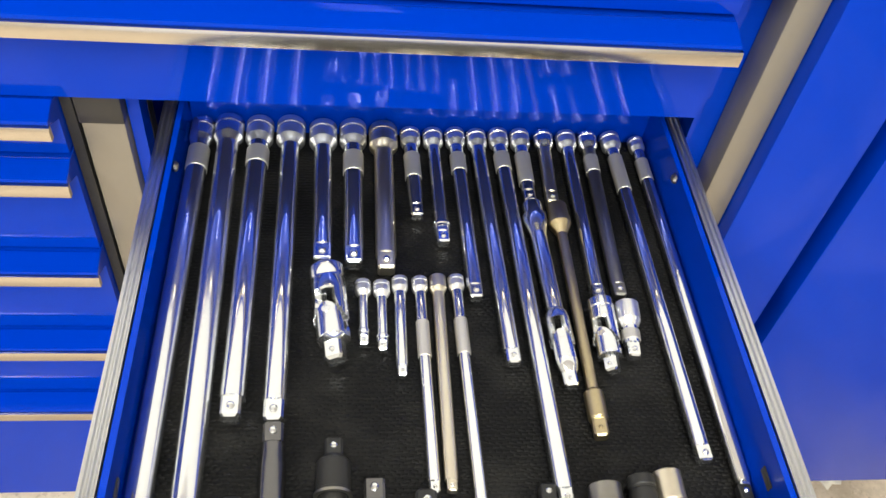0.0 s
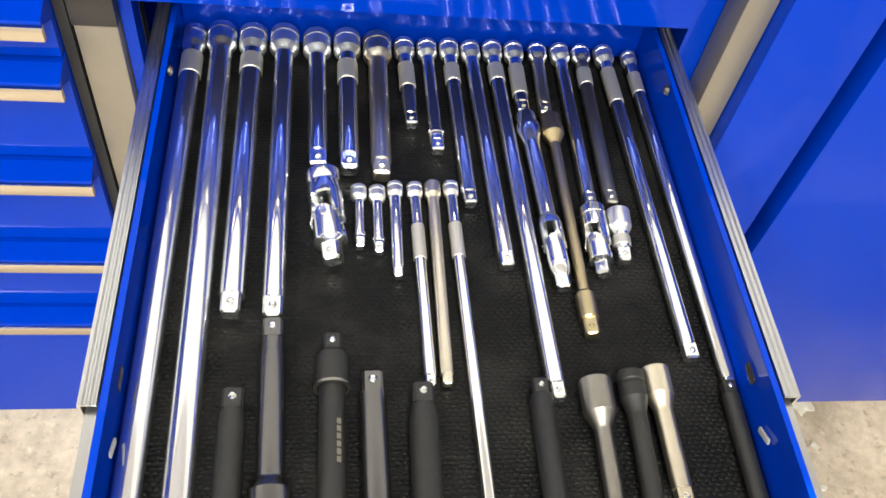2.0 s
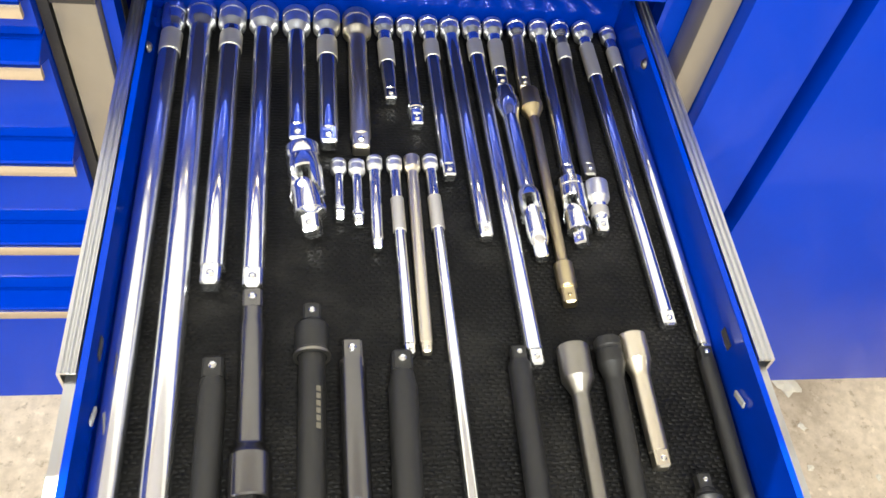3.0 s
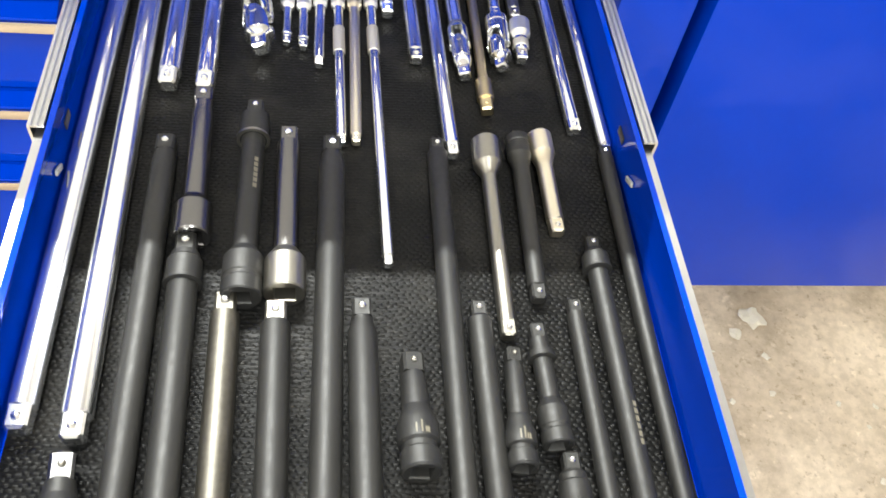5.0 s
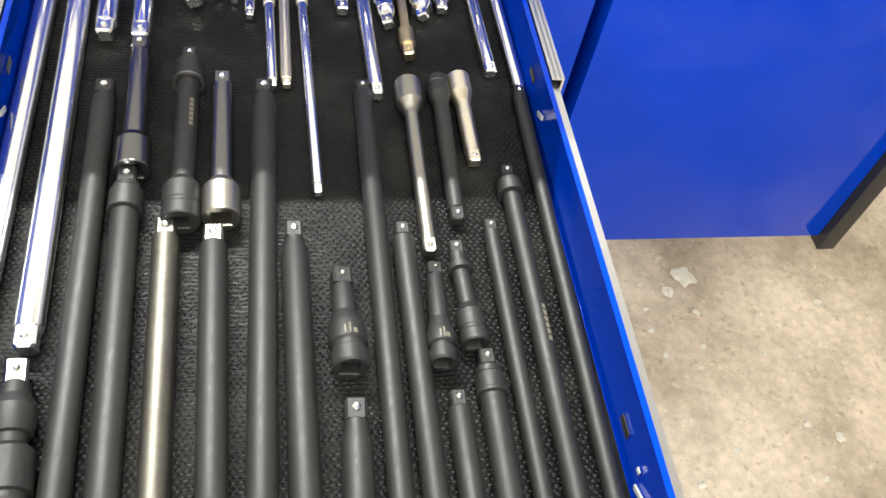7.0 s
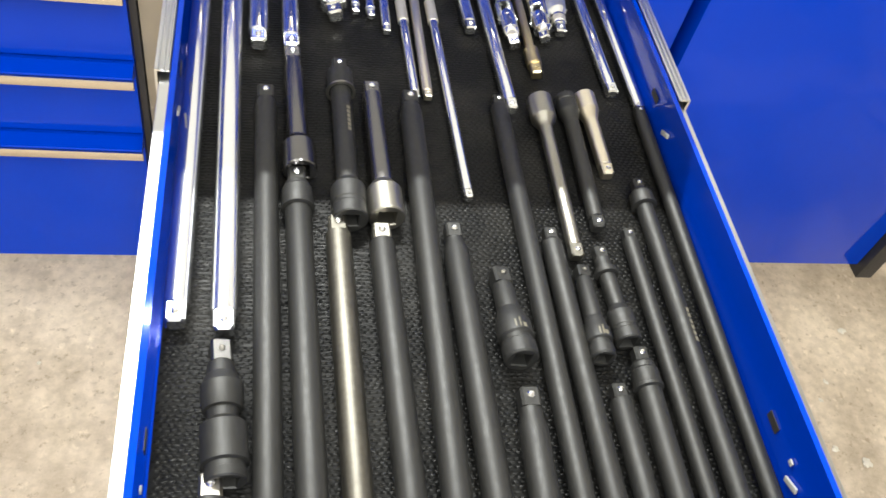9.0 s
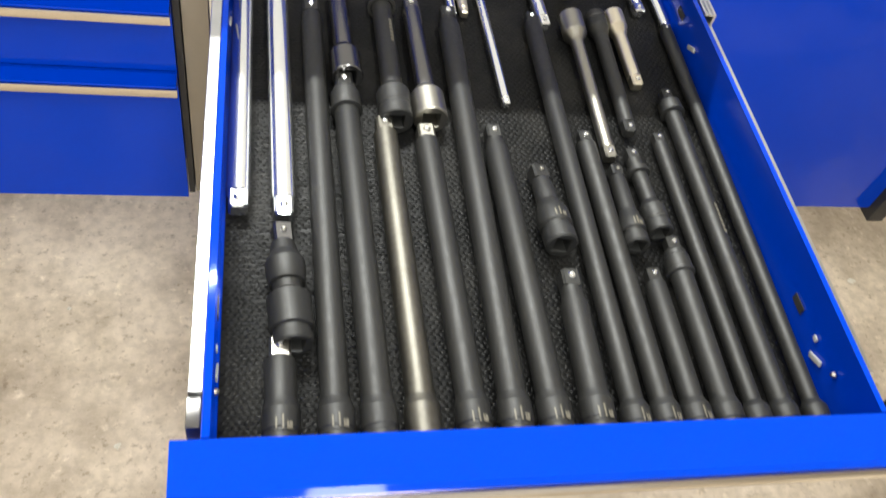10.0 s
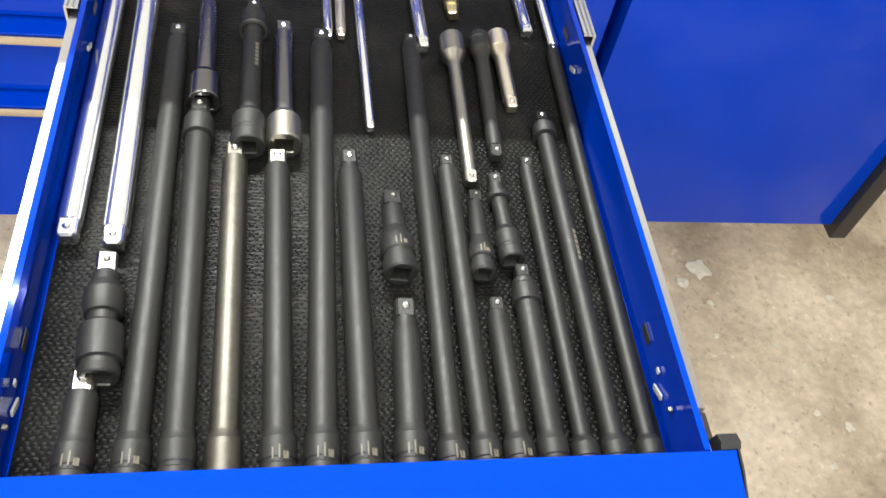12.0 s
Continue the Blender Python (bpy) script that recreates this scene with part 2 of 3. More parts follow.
def tang(x0, x1, s):
    """A square drive end with chamfered nose."""
    h = s / 2
    bm = bmesh.new()
    rows = []
    c = s * 0.12
    for x, k in ((x0, h), (x1 - s * 0.14, h), (x1, h * 0.74)):
        e = k - c
        rows.append([bm.verts.new((x, y, z)) for y, z in ((e, k), (k, e), (k, -e), (e, -k), (-e, -k), (-k, -e), (-k, e), (-e, k))])
    for p, q in zip(rows, rows[1:]):
        for i in range(8):
            bm.faces.new((p[i], p[(i + 1) % 8], q[(i + 1) % 8], q[i]))
    bm.faces.new(rows[0][::-1])
    bm.faces.new(rows[-1])
    return bm


def ball(x, y, z, r, n=10):
    bm = bmesh.new()
    bmesh.ops.create_uvsphere(bm, u_segments=n, v_segments=n // 2 + 1, radius=r, matrix=Matrix.Translation((x, y, z)))
    return bm


def lying(ax, ay, az, bx, by, bz, spin=0.0):
    """Local x runs from a to b, local z up."""
    a, b = Vector((ax, ay, az)), Vector((bx, by, bz))
    d = (b - a).normalized()
    side = Vector((0, 0, 1)).cross(d).normalized()
    up = d.cross(side)
    m = Matrix((d, side, up)).transposed().to_4x4()
    m.translation = a
    return m @ pose(0, 0, 0, spin), (b - a).length


# ---- the room ----
def slab(name, x0, x1, y0, y1, z0, z1, material, label, category):
    ob = part(name, box(x0, x1, y0, y1, z0, z1), material)
    return tagged(ob, label, category, kind="structure")


RX, RY0, RY1 = 4.0, -4.2, 2.2
slab("floor", -RX, RX, RY0, RY1, GROUND - 0.1, GROUND, CONCRETE, "worn beige-grey concrete workshop floor with stains", "floor")
slab("ceiling", -RX, RX, RY0, RY1, CEIL, CEIL + 0.1, WHITE, "plain white workshop ceiling", "ceiling")
slab("wall_north", -RX, RX, RY1, RY1 + 0.1, GROUND, CEIL, WHITE, "plain white workshop wall", "wall")
# the south wall leaves an added opening for the front fill light
slab("wall_south", -RX, FILL_GAP[0], RY0 - 0.1, RY0, GROUND, CEIL, WHITE, "plain white workshop wall beside the fill light opening", "wall")
slab("wall_south_east", FILL_GAP[1], RX, RY0 - 0.1, RY0, GROUND, CEIL, WHITE, "plain white workshop wall beside the fill light opening", "wall")
slab("wall_south_top", FILL_GAP[0], FILL_GAP[1], RY0 - 0.1, RY0, FILL_GAP[2], CEIL, WHITE, "plain white wall above the fill light opening", "wall")
# unseen slab added so its top edge casts the shadow line across the drawer
slab("partition_wall", -1.1, 1.1, 0.030, 0.085, 0.203, 0.673, WHITE, "plain white unseen partition added to shade the drawer", "wall")
slab("wall_west", -RX - 0.1, -RX, RY0, RY1, GROUND, CEIL, WHITE, "plain white workshop wall", "wall")
slab("wall_east", RX, RX + 0.1, RY0, RY1, GROUND, CEIL, WHITE, "plain white workshop wall", "wall")

for tx, ty, tw, turn, tl, wide in TUBES:
    fx = thing("tube_light_fixture", "white ceiling fixture of a long tube lamp", "ceiling light", "ceiling tube lights", pose(tx, ty, CEIL, 0, 0, turn))
    part("housing", box(-1.22, 1.22, -0.18, 0.18, -0.06, -0.001, 0.006), WHITE, fx)


# ---- the tool cabinet ----
FACE = 0.025
LOW = -0.567
HIGH = 0.202
cabinet = thing("tool_cabinet", "large glossy blue steel tool cabinet with many drawers", "tool cabinet", at=pose(0, 0, 0))


def drawer_front(x0, x1, z0, z1, reach=0.020, cap=None):
    """A closed drawer: flat face, flared lip at the top and a metal edge under the lip."""
    f = FACE
    cap = cap or z1
    prof = [(f, z0), (f, z1 - 0.020), (f - reach, z1 - 0.0095), (f - reach - 0.001, z1 - 0.0075), (f - reach, z1 - 0.0055), (f - 0.002, z1), (f, z1 - 0.0005), (f, cap), (f + 0.012, cap), (f + 0.012, z0)]
    ob = part("drawer_front", extrude_yz(prof, x0, x1), BLUE, cabinet, angle=6)
    e = f - reach - 0.0015
    trim = [(e - 0.003, z1 - 0.020), (e - 0.0034, z1 - 0.0125), (e - 0.0022, z1 - 0.0085), (e + 0.0014, z1 - 0.0085), (e + 0.0014, z1 - 0.020)]
    part("steel_edge_trim", extrude_yz(trim, x0 - 0.001, x1 + 0.001), ALU, ob, "brushed metal edge trim")
    return ob


# left column: drawers of unequal height
lips = (0.078, 0.020, -0.091, -0.207, -0.322)
for i, top in enumerate(lips):
    low = lips[i + 1] + 0.004 if i + 1 < len(lips) else LOW
    drawer_front(-0.86, -0.276, low, top, 0.020, min(top, 0.076))
# wide drawers above
drawer_front(-0.86, 0.2025, 0.079, 0.168, 0.022)
part("top_fascia", box(-0.86, 0.2025, FACE, FACE + 0.012, 0.1725, 0.198, 0.001), BLUE, cabinet)
# column under the open drawer
for low, top in ((-0.16, -0.03), (-0.33, -0.166), (LOW, -0.336)):
    drawer_front(-0.198, 0.198, low, top, 0.015)

part("carcass_back", box(-0.88, 0.92, 0.60, 0.62, LOW, HIGH - 0.02), BLUE, cabinet)
part("top_panel", box(-0.885, 0.925, 0.020, 0.62, HIGH - 0.003, HIGH, 0.001), BLUE, cabinet)
part("bottom_panel", box(-0.88, 0.92, 0.075, 0.599, LOW + 0.03, LOW + 0.04), BLUE, cabinet)
part("side_panel", box(-0.88, -0.862, 0.02, 0.60, LOW, HIGH - 0.004, 0.002), BLUE, cabinet)
# left recess and its gap strip are black: their shade is put into the colour
part("recess_panel", box(-0.274, -0.222, 0.066, 0.08, LOW, 0.0785), RUBBER, cabinet)
part("recess_panel", box(0.222, 0.278, 0.062, 0.08, LOW, HIGH - 0.004), BLUE, cabinet)
part("recess_wall", box(0.2045, 0.2215, 0.05, 0.08, 0.079, HIGH - 0.004), BLUE, cabinet)
part("gap_strip", box(-0.2752, -0.267, 0.034, 0.065, LOW, 0.0785), RUBBER, cabinet, "black strip standing in for the shaded gap beside the drawers")
part("divider", box(-0.232, -0.2225, 0.045, 0.065, LOW, 0.0785), BLUE, cabinet)
part("corner_post", box(-0.2655, -0.2335, 0.036, 0.065, LOW, 0.0460, 0.0015), POSTGREY, cabinet, "tan-grey metal corner post")
# uppermost stretch of the left post, in dark grey
part("post_cap", box(-0.2662, -0.2328, 0.034, 0.0659, 0.0464, 0.0783, 0.001), DARKGREY, cabinet, "dark grey top of the post")
part("corner_post", box(0.243, 0.2685, 0.030, 0.061, LOW, HIGH - 0.004, 0.0015), POSTGREY, cabinet, "tan-grey metal corner post")
part("slide_bracket", box(0.199, 0.2195, 0.030, 0.078, -0.03, -0.004), RUBBER, cabinet)
part("slide_bracket", box(-0.2195, -0.199, 0.030, 0.078, -0.03, -0.004), RUBBER, cabinet)
# right-hand bay: two tall blue panels with a dark gap between
LOWR = -0.545
part("door_panel", box(0.2695, 0.350, 0.014, 0.06, LOWR, HIGH - 0.004, 0.002), BLUE, cabinet)
part("door_panel", box(0.368, 0.872, 0.010, 0.06, LOWR, HIGH - 0.004, 0.002), BLUE, cabinet)
part("door_gap", box(0.3502, 0.3678, 0.074, 0.08, LOWR, HIGH - 0.004), BLUE, cabinet)
part("gap_strip", box(0.3575, 0.3605, 0.045, 0.0735, LOWR, HIGH - 0.004), BLUE, cabinet)
part("corner_leg", box(0.874, 0.905, -0.004, 0.06, LOWR - 0.02, HIGH - 0.004, 0.002), RUBBER, cabinet, "black plastic corner strip")
for cx in (-0.75, 0.0, 0.75):
    wheel = lathe([(-0.016, 0.03), (-0.014, 0.058), (0, 0.06), (0.014, 0.058), (0.016, 0.03)], 32)
    cz = GROUND + 0.06
    c = part("caster", wheel, RUBBER, cabinet, "black rubber caster wheel", pose(cx, 0.53, cz))
    part("fork", box(-0.022, 0.022, -0.03, 0.03, 0.062, LOW + 0.03 - cz, 0.003), ZINC, c)

# ---- the open drawer ----
drawer = thing("open_drawer", "pulled-out blue steel drawer full of extension bars", "drawer")
WX, TOP, BACK, FRONT = 0.194, 0.045, 0.084, -0.644
part("bottom_sheet", box(-WX, WX, FRONT, BACK, -0.006, -0.0045), BLUE, drawer)
for sgn in (-1, 1):
    pts = [(sgn * WX, -0.006), (sgn * WX, TOP - 0.002), (sgn * (WX - 0.0008), TOP), (sgn * (WX + 0.0032), TOP), (sgn * (WX + 0.0038), TOP - 0.001), (sgn * (WX + 0.0038), TOP - 0.008), (sgn * (WX + 0.0028), TOP - 0.008), (sgn * (WX + 0.0026), TOP - 0.003), (sgn * (WX + 0.0012), TOP - 0.003), (sgn * (WX + 0.0012), -0.006)]
    side = part("side_wall", extrude_xz(pts, FRONT, BACK), BLUE, drawer)
    for by, bz, k in ((0.0, 0.037, 1.0), (-0.606, 0.020, 0.5)):
        b = lathe([(0, 0.0042 * k), (0.0012, 0.0042 * k), (0.0026, 0.0028 * k), (0.003, 0.001 * k)], 16)
        part("bolt_head", b, STEEL, side, "zinc bolt head", pose(sgn * (WX - 0.0008), by, bz, 0, 0, 180 if sgn > 0 else 0))
    for by, bz in ((-0.289, 0.019), (-0.588, 0.009)):
        # clip brightness comes from its pale colour, not from a reflection
        part("slide_clip", box(-0.0008, 0.0008, -0.0065, 0.0065, -0.002, 0.002, 0.0005), PALECLIP, side, "slide clip with its bright reflection as pale colour", pose(sgn * (WX - 0.0012), by, bz, -25))
        part("clip_slot", box(-0.0004, 0.0004, -0.007, 0.007, -0.003, 0.003), DARKGREY, side, "dark stamped slot", pose(sgn * (WX - 0.0007), by + 0.040, bz + 0.006))
    part("rivet", box(-0.0006, 0.0006, -0.002, 0.002, -0.0018, 0.0018, 0.0004), PALECLIP, side, "small pale rivet", pose(sgn * (WX - 0.001), -0.577, 0.017))
    # two-stage slide: outer channel and the thinner inner rail
    a, b2 = (WX + 0.0045) * sgn, (WX + 0.0150) * sgn
    w0 = [(a + k * 0.001 * sgn, TOP + (0.001 if k in (0, 1, 4, 5, 8, 9) else -0.0003)) for k in range(10)]
    out = w0 + [(b2 - 0.0004 * sgn, TOP + 0.001), (b2, TOP - 0.0005), (b2, 0.0), (a, 0.0), (a, 0.003), (b2 - 0.0018 * sgn, 0.003), (b2 - 0.0018 * sgn, TOP - 0.001), (a, TOP - 0.001)]
    part("outer_slide", extrude_xz(out, -0.276, 0.078), ZINC, drawer, "zinc-plated outer drawer slide")
    ins = [(a, TOP - 0.006), (a + 0.0068 * sgn, TOP - 0.006), (a + 0.0075 * sgn, TOP - 0.008), (a + 0.0075 * sgn, TOP - 0.014), (a + 0.0055 * sgn, TOP - 0.014), (a + 0.0055 * sgn, 0.018), (a + 0.0075 * sgn, 0.018), (a + 0.0075 * sgn, 0.006), (a, 0.006)]
    part("inner_slide", extrude_xz(ins, -0.615, 0.05), ZINC, drawer, "bright zinc inner drawer slide")
    part("slide_stop", box(min(a, a + 0.008 * sgn), max(a, a + 0.008 * sgn), -0.634, -0.6155, 0.010, TOP - 0.010, 0.001), DARKSTEEL, drawer, "dark slide stop")
part("back_wall", box(-WX, WX, BACK, BACK + 0.0015, -0.006, TOP, 0.0004), BLUE, drawer)
fy = FRONT
prof = [(fy, -0.012), (fy, TOP - 0.002), (fy - 0.001, TOP), (fy - 0.027, TOP - 0.0055), (fy - 0.0305, TOP - 0.0075), (fy - 0.0305, TOP - 0.0095), (fy - 0.004, TOP - 0.013), (fy - 0.004, -0.012)]
front = part("front_panel", extrude_yz(prof, -0.2125, 0.2125), BLUE, drawer, angle=6)
e = fy - 0.0310
part("steel_edge_trim", extrude_yz([(e - 0.0026, TOP - 0.018), (e - 0.0026, TOP - 0.0125), (e - 0.0012, TOP - 0.0098), (e + 0.003, TOP - 0.0100), (e + 0.003, TOP - 0.018)], -0.2135, 0.2135), ALU, front, "brushed metal edge trim")
part("end_cap", extrude_yz([(fy + 0.006, TOP - 0.004), (fy + 0.004, TOP + 0.001), (fy - 0.012, TOP - 0.002), (fy - 0.031, TOP - 0.009), (fy - 0.033, TOP - 0.02), (fy + 0.006, TOP - 0.03)], 0.2138, 0.2150), RUBBER, front, "black plastic end cap")
part("latch_tab", extrude_yz([(fy + 0.010, TOP - 0.01), (fy + 0.009, TOP + 0.001), (fy + 0.003, TOP + 0.003), (fy - 0.0005, TOP + 0.0005), (fy + 0.0005, TOP - 0.01)], 0.203, 0.2155), RUBBER, front, "black latch tab")

liner = part("drawer_liner", box(-WX + 0.002, WX - 0.002, FRONT + 0.001, BACK - 0.001, -0.0044, -0.0006, 0.0004), LINER)
tagged(liner, "black ribbed rubber liner covering the drawer bottom", "drawer liner")


def liner_ribs(pitch_x, pitch_y, height):
    """Short moulded ribs in staggered rows across the whole liner."""
    rng = random.Random(11)
    verts, faces = [], []
    y, row = FRONT + 0.004, 0
    while y < BACK - 0.005:
        x = -WX + 0.005 + pitch_x * (0.5 * (row % 2) + rng.uniform(-0.12, 0.12))
        while x < WX - 0.005:
            hx = pitch_x * rng.uniform(0.46, 0.62)
            hy = pitch_y * rng.uniform(0.30, 0.46)
            cy = y + pitch_y * rng.uniform(-0.22, 0.22)
            skew = pitch_y * rng.uniform(-0.2, 0.2)
            h = height * rng.uniform(0.55, 1.0)
            k = len(verts)
            for z, f in ((-0.0007, 1.0), (-0.0006 + h, 0.45)):
                for sx, sy in ((-1, -1), (1, -1), (1, 1), (-1, 1)):
                    verts.append((min(max(x + sx * hx * (0.7 + 0.3 * f), -WX + 0.003), WX - 0.003), cy + sy * hy * f + sx * skew, z))
            faces.append((k + 4, k + 5, k + 6, k + 7))
            for i in range(4):
                j = (i + 1) % 4
                faces.append((k + i, k + j, k + 4 + j, k + 4 + i))
            x += pitch_x
        y += pitch_y
        row += 1
    me = bpy.data.meshes.new("moulded_ribs")
    me.from_pydata(verts, [], faces)
    me.materials.append(LINER)
    me.shade_smooth()
    ob = new("moulded_ribs", me)
    ob.parent = liner
    return tagged(ob, "short moulded black rubber ribs", "", "", "stuff")


liner_ribs(0.0046, 0.0031, 0.00042)


# ---- the tools ----
def extension_bar(label, a, b, R, hl, r, s, m, head_m=None, tip_m=None, knurl=None, ring=True, collar=None, taper=None, spin=0.0, neck=None, marks=0, nose=0.0, group="extension bars", text=0.0, zb=None, rim=False):
    """A drive extension: socket head at a, square drive at b. knurl: start and end of a grip;
    collar: a thick ring behind the drive; nose: length of a slimmer end before the drive."""
    at, L = lying(a[0], a[1], R, b[0], b[1], zb or max(r, s / 2) + 0.0004, spin)
    t = thing("extension_bar", label, "extension bar", group, at)
    head_m, tip_m = head_m or (HEADCHROME if m is CHROME else m), tip_m or m
    neck = neck or max(R * 0.55, (R - r) * 1.3)
    st = s * 1.08
    pr = [(0, R - 0.0009), (0.0009, R)]
    if ring:
        pr += [(hl * 0.34, R), (hl * 0.38, R - 0.0006), (hl * 0.46, R - 0.0006), (hl * 0.50, R)]
    pr += [(hl - 0.0008, R), (hl, R - 0.0004), (hl + neck * 0.62, r + (R - r) * 0.30), (hl + neck * 0.85, r + (R - r) * 0.06), (hl + neck, r)]
    part("socket_head", socket_head(pr, s * 0.51, hl * 0.75), head_m, t)
    x = hl + neck
    end = L - st
    rs = taper or r
    body = [(x, r)]
    if nose:
        body += [(end - nose - 0.006, rs), (end - nose, s * 0.60), (end - 0.001, s * 0.58), (end, s * 0.5)]
    else:
        body += [(end - 0.003, rs), (end - 0.0008, min(rs, s * 0.68)), (end, s * 0.52)]
    part("shaft", lathe(body), m, t)
    if knurl:
        k0, k1 = knurl
        part("knurled_grip", lathe([(k0, r), (k0 + 0.0006, r + 0.0006), (k1 - 0.0006, r + 0.0006), (k1, r)]), KNURL, t, "knurled grip")
    if collar:
        c0, c1, cr = collar
        part("collar", lathe([(end - c1, r), (end - c1 + 0.001, cr), (end - c1 + 0.003, cr), (end - c1 + 0.0036, cr - 0.0008), (end - c1 + 0.006, cr - 0.0006), (end - c0 - 0.004, cr - 0.0008), (end - c0, s * 0.62)]), m, t)
    if rim:
        part("bright_rim", lathe([(end - c1 - 0.0002, cr - 0.002), (end - c1 - 0.0002, cr + 0.0003), (end - c1 + 0.0016, cr + 0.0003), (end - c1 + 0.0016, cr - 0.001)], 28, False, False), STEEL, t, "bright worn steel rim")
    part("square_drive", tang(end - 0.0005, L, s), tip_m, t)
    part("detent_ball", ball(L - st * 0.52, 0, s / 2 - s * 0.03, s * 0.235), CHROME, t, "small steel detent ball")
    for i in range(marks):
        wide, long = ((0.0016, 0.0045), (0.0005, 0.0085), (0.0005, 0.007))[i]
        part("etched_mark", box(hl * 0.42, hl * 0.42 + long, -wide, wide, 0, 0.00015), MARK, t, "pale etched mark", pose(0, 0, 0, 24 - 20 * i) @ pose(0, 0, R - 0.00005 - wide * wide / 2 / R))
    if text:
        for i in range(6):
            part("etched_mark", box(0, 0.0035, -0.0014, 0.0014, 0, 0.00015), MARK, t, "pale worn lettering bar", pose(text + i * 0.0048, 0, 0, 28) @ pose(0, 0, r - 0.00003))
    return t


def yoke(x0, x1, R, inner, dirn):
    """Two fork arms, cut from a tube, from x0 (root) to x1 (rounded tip); dirn y or z: where they stand."""
    bm = bmesh.new()
    n, rows = 10, 6
    mid = 90 if dirn == "z" else 0
    for sg in (0, 180):
        grids = []
        for rad in (R, inner):
            g = []
            for k in range(rows + 1):
                line = []
                for i in range(n + 1):
                    u = -1 + 2 * i / n
                    a = radians(mid + sg + 56 * u)
                    reach = math.sqrt(max(0.0, 1 - 0.93 * u * u))
                    x = x0 + (x1 - x0) * (0.12 + 0.88 * reach) * k / rows
                    line.append(bm.verts.new((x, rad * math.cos(a), rad * math.sin(a))))
                g.append(line)
            grids.append(g)
            for k in range(rows):
                for i in range(n):
                    bm.faces.new((g[k][i], g[k][i + 1], g[k + 1][i + 1], g[k + 1][i]))
        o, q = grids
        for k in range(rows):
            for i in (0, n):
                bm.faces.new((o[k][i], o[k + 1][i], q[k + 1][i], q[k][i]))
        for i in range(n):
            for k in (0, rows):
                bm.faces.new((o[k][i], o[k][i + 1], q[k][i + 1], q[k][i]))
    return bm


def joint_parts(t, x, R, size, m):
    """Fork, cross and fork, starting at x. Returns where it ends."""
    L = size
    part("fork", yoke(x - 0.001, x + L * 0.66, R, R * 0.52, "y"), m, t)
    part("cross_block", ball(x + L * 0.50, 0, 0, R * 0.62, 16), m, t)
    part("pivot_pin", lathe([(-R * 0.99, R * 0.24), (R * 0.99, R * 0.24)], 14), m, t, "", pose(x + L * 0.50, 0, 0, 0, 0, 90))
    part("pivot_pin", lathe([(-R * 0.99, R * 0.24), (R * 0.99, R * 0.24)], 14), m, t, "", pose(x + L * 0.50, 0, 0, 0, 90, 0))
    part("fork", yoke(x + L + 0.001, x + L * 0.34, R * 0.96, R * 0.52, "z"), m, t)
    return x + L


def universal_joint(label, a, b, R, s, m, spin=20.0):
    at, L = lying(a[0], a[1], R, b[0], b[1], R * 0.86, spin)
    t = thing("universal_joint", label, "universal joint", "universal joints", at)
    h = L * 0.30
    part("socket_head", socket_head([(0, R - 0.0009), (0.0009, R), (h * 0.4, R), (h * 0.45, R - 0.0005), (h * 0.55, R - 0.0005), (h * 0.6, R), (h, R), (h + 0.001, R * 0.9)], s * 0.51, h * 0.8), m, t)
    st = s * 1.05
    e = joint_parts(t, h, R, L * 0.47, m)
    part("tail", lathe([(e - 0.002, R * 0.9), (e + 0.002, R * 0.92), (L - st - 0.001, R * 0.72), (L - st, s * 0.55)]), m, t)
    part("square_drive", tang(L - st - 0.0005, L, s), m, t)
    part("detent_ball", ball(L - st * 0.5, 0, s / 2, s * 0.16), CHROME, t, "small steel detent ball")
    return t


def impact_adapter(label, a, b, R, hl, r, s, m, hole=None):
    """A short impact adapter: stout grooved head, slim neck and square drive."""
    at, L = lying(a[0], a[1], R + 0.004, b[0], b[1], s / 2 + 0.0005, 8.0)
    t = thing("impact_adapter", label, "drive adapter", "impact adapters", at)
    pr = [(0, R - 0.0018), (0.0012, R - 0.0004), (hl * 0.34, R - 0.0004), (hl * 0.38, R - 0.0018), (hl * 0.48, R - 0.0018), (hl * 0.52, R), (hl * 0.86, R), (hl, R - 0.0015), (hl + 0.004, r + 0.001), (hl + 0.007, r)]
    part("socket_head", socket_head(pr, (hole or s) * 0.51, hl * 0.7), m, t)
    st = s * 1.08
    part("shaft", lathe([(hl + 0.007, r), (L - st - 0.004, r * 0.92), (L - st, s * 0.52)]), m, t)
    part("square_drive", tang(L - st - 0.0005, L, s), m, t)
    part("detent_ball", ball(L - st * 0.5, 0, s / 2, s * 0.17), STEEL, t, "small steel detent ball")
    for i, (wide, long) in enumerate(((0.0013, 0.0035), (0.0005, 0.0075), (0.0005, 0.0060))):
        part("etched_mark", box(hl * 0.56, hl * 0.56 + long, -wide, wide, 0, 0.00012), MARK, t, "pale etched mark", pose(0, 0, 0, 12 - 15 * i) @ pose(0, 0, R - 0.00004 - wide * wide / 2 / R))
    return t


HALF, THREE, QUARTER = 0.0127, 0.0095, 0.00635
CH = "polished chrome half-inch extension bar, "
# back row, half-inch drive
extension_bar("long polished chrome extension bar with knurled neck beside the drawer wall", (-0.1840, 0.079), (-0.1838, -0.4685), 0.0096, 0.020, 0.0080, HALF, DULLCHROME, knurl=(0.031, 0.055))
extension_bar("long bright chrome half-inch extension bar", (-0.1622, 0.079), (-0.1541, -0.4749), 0.0118, 0.021, 0.0088, HALF, DULLCHROME)
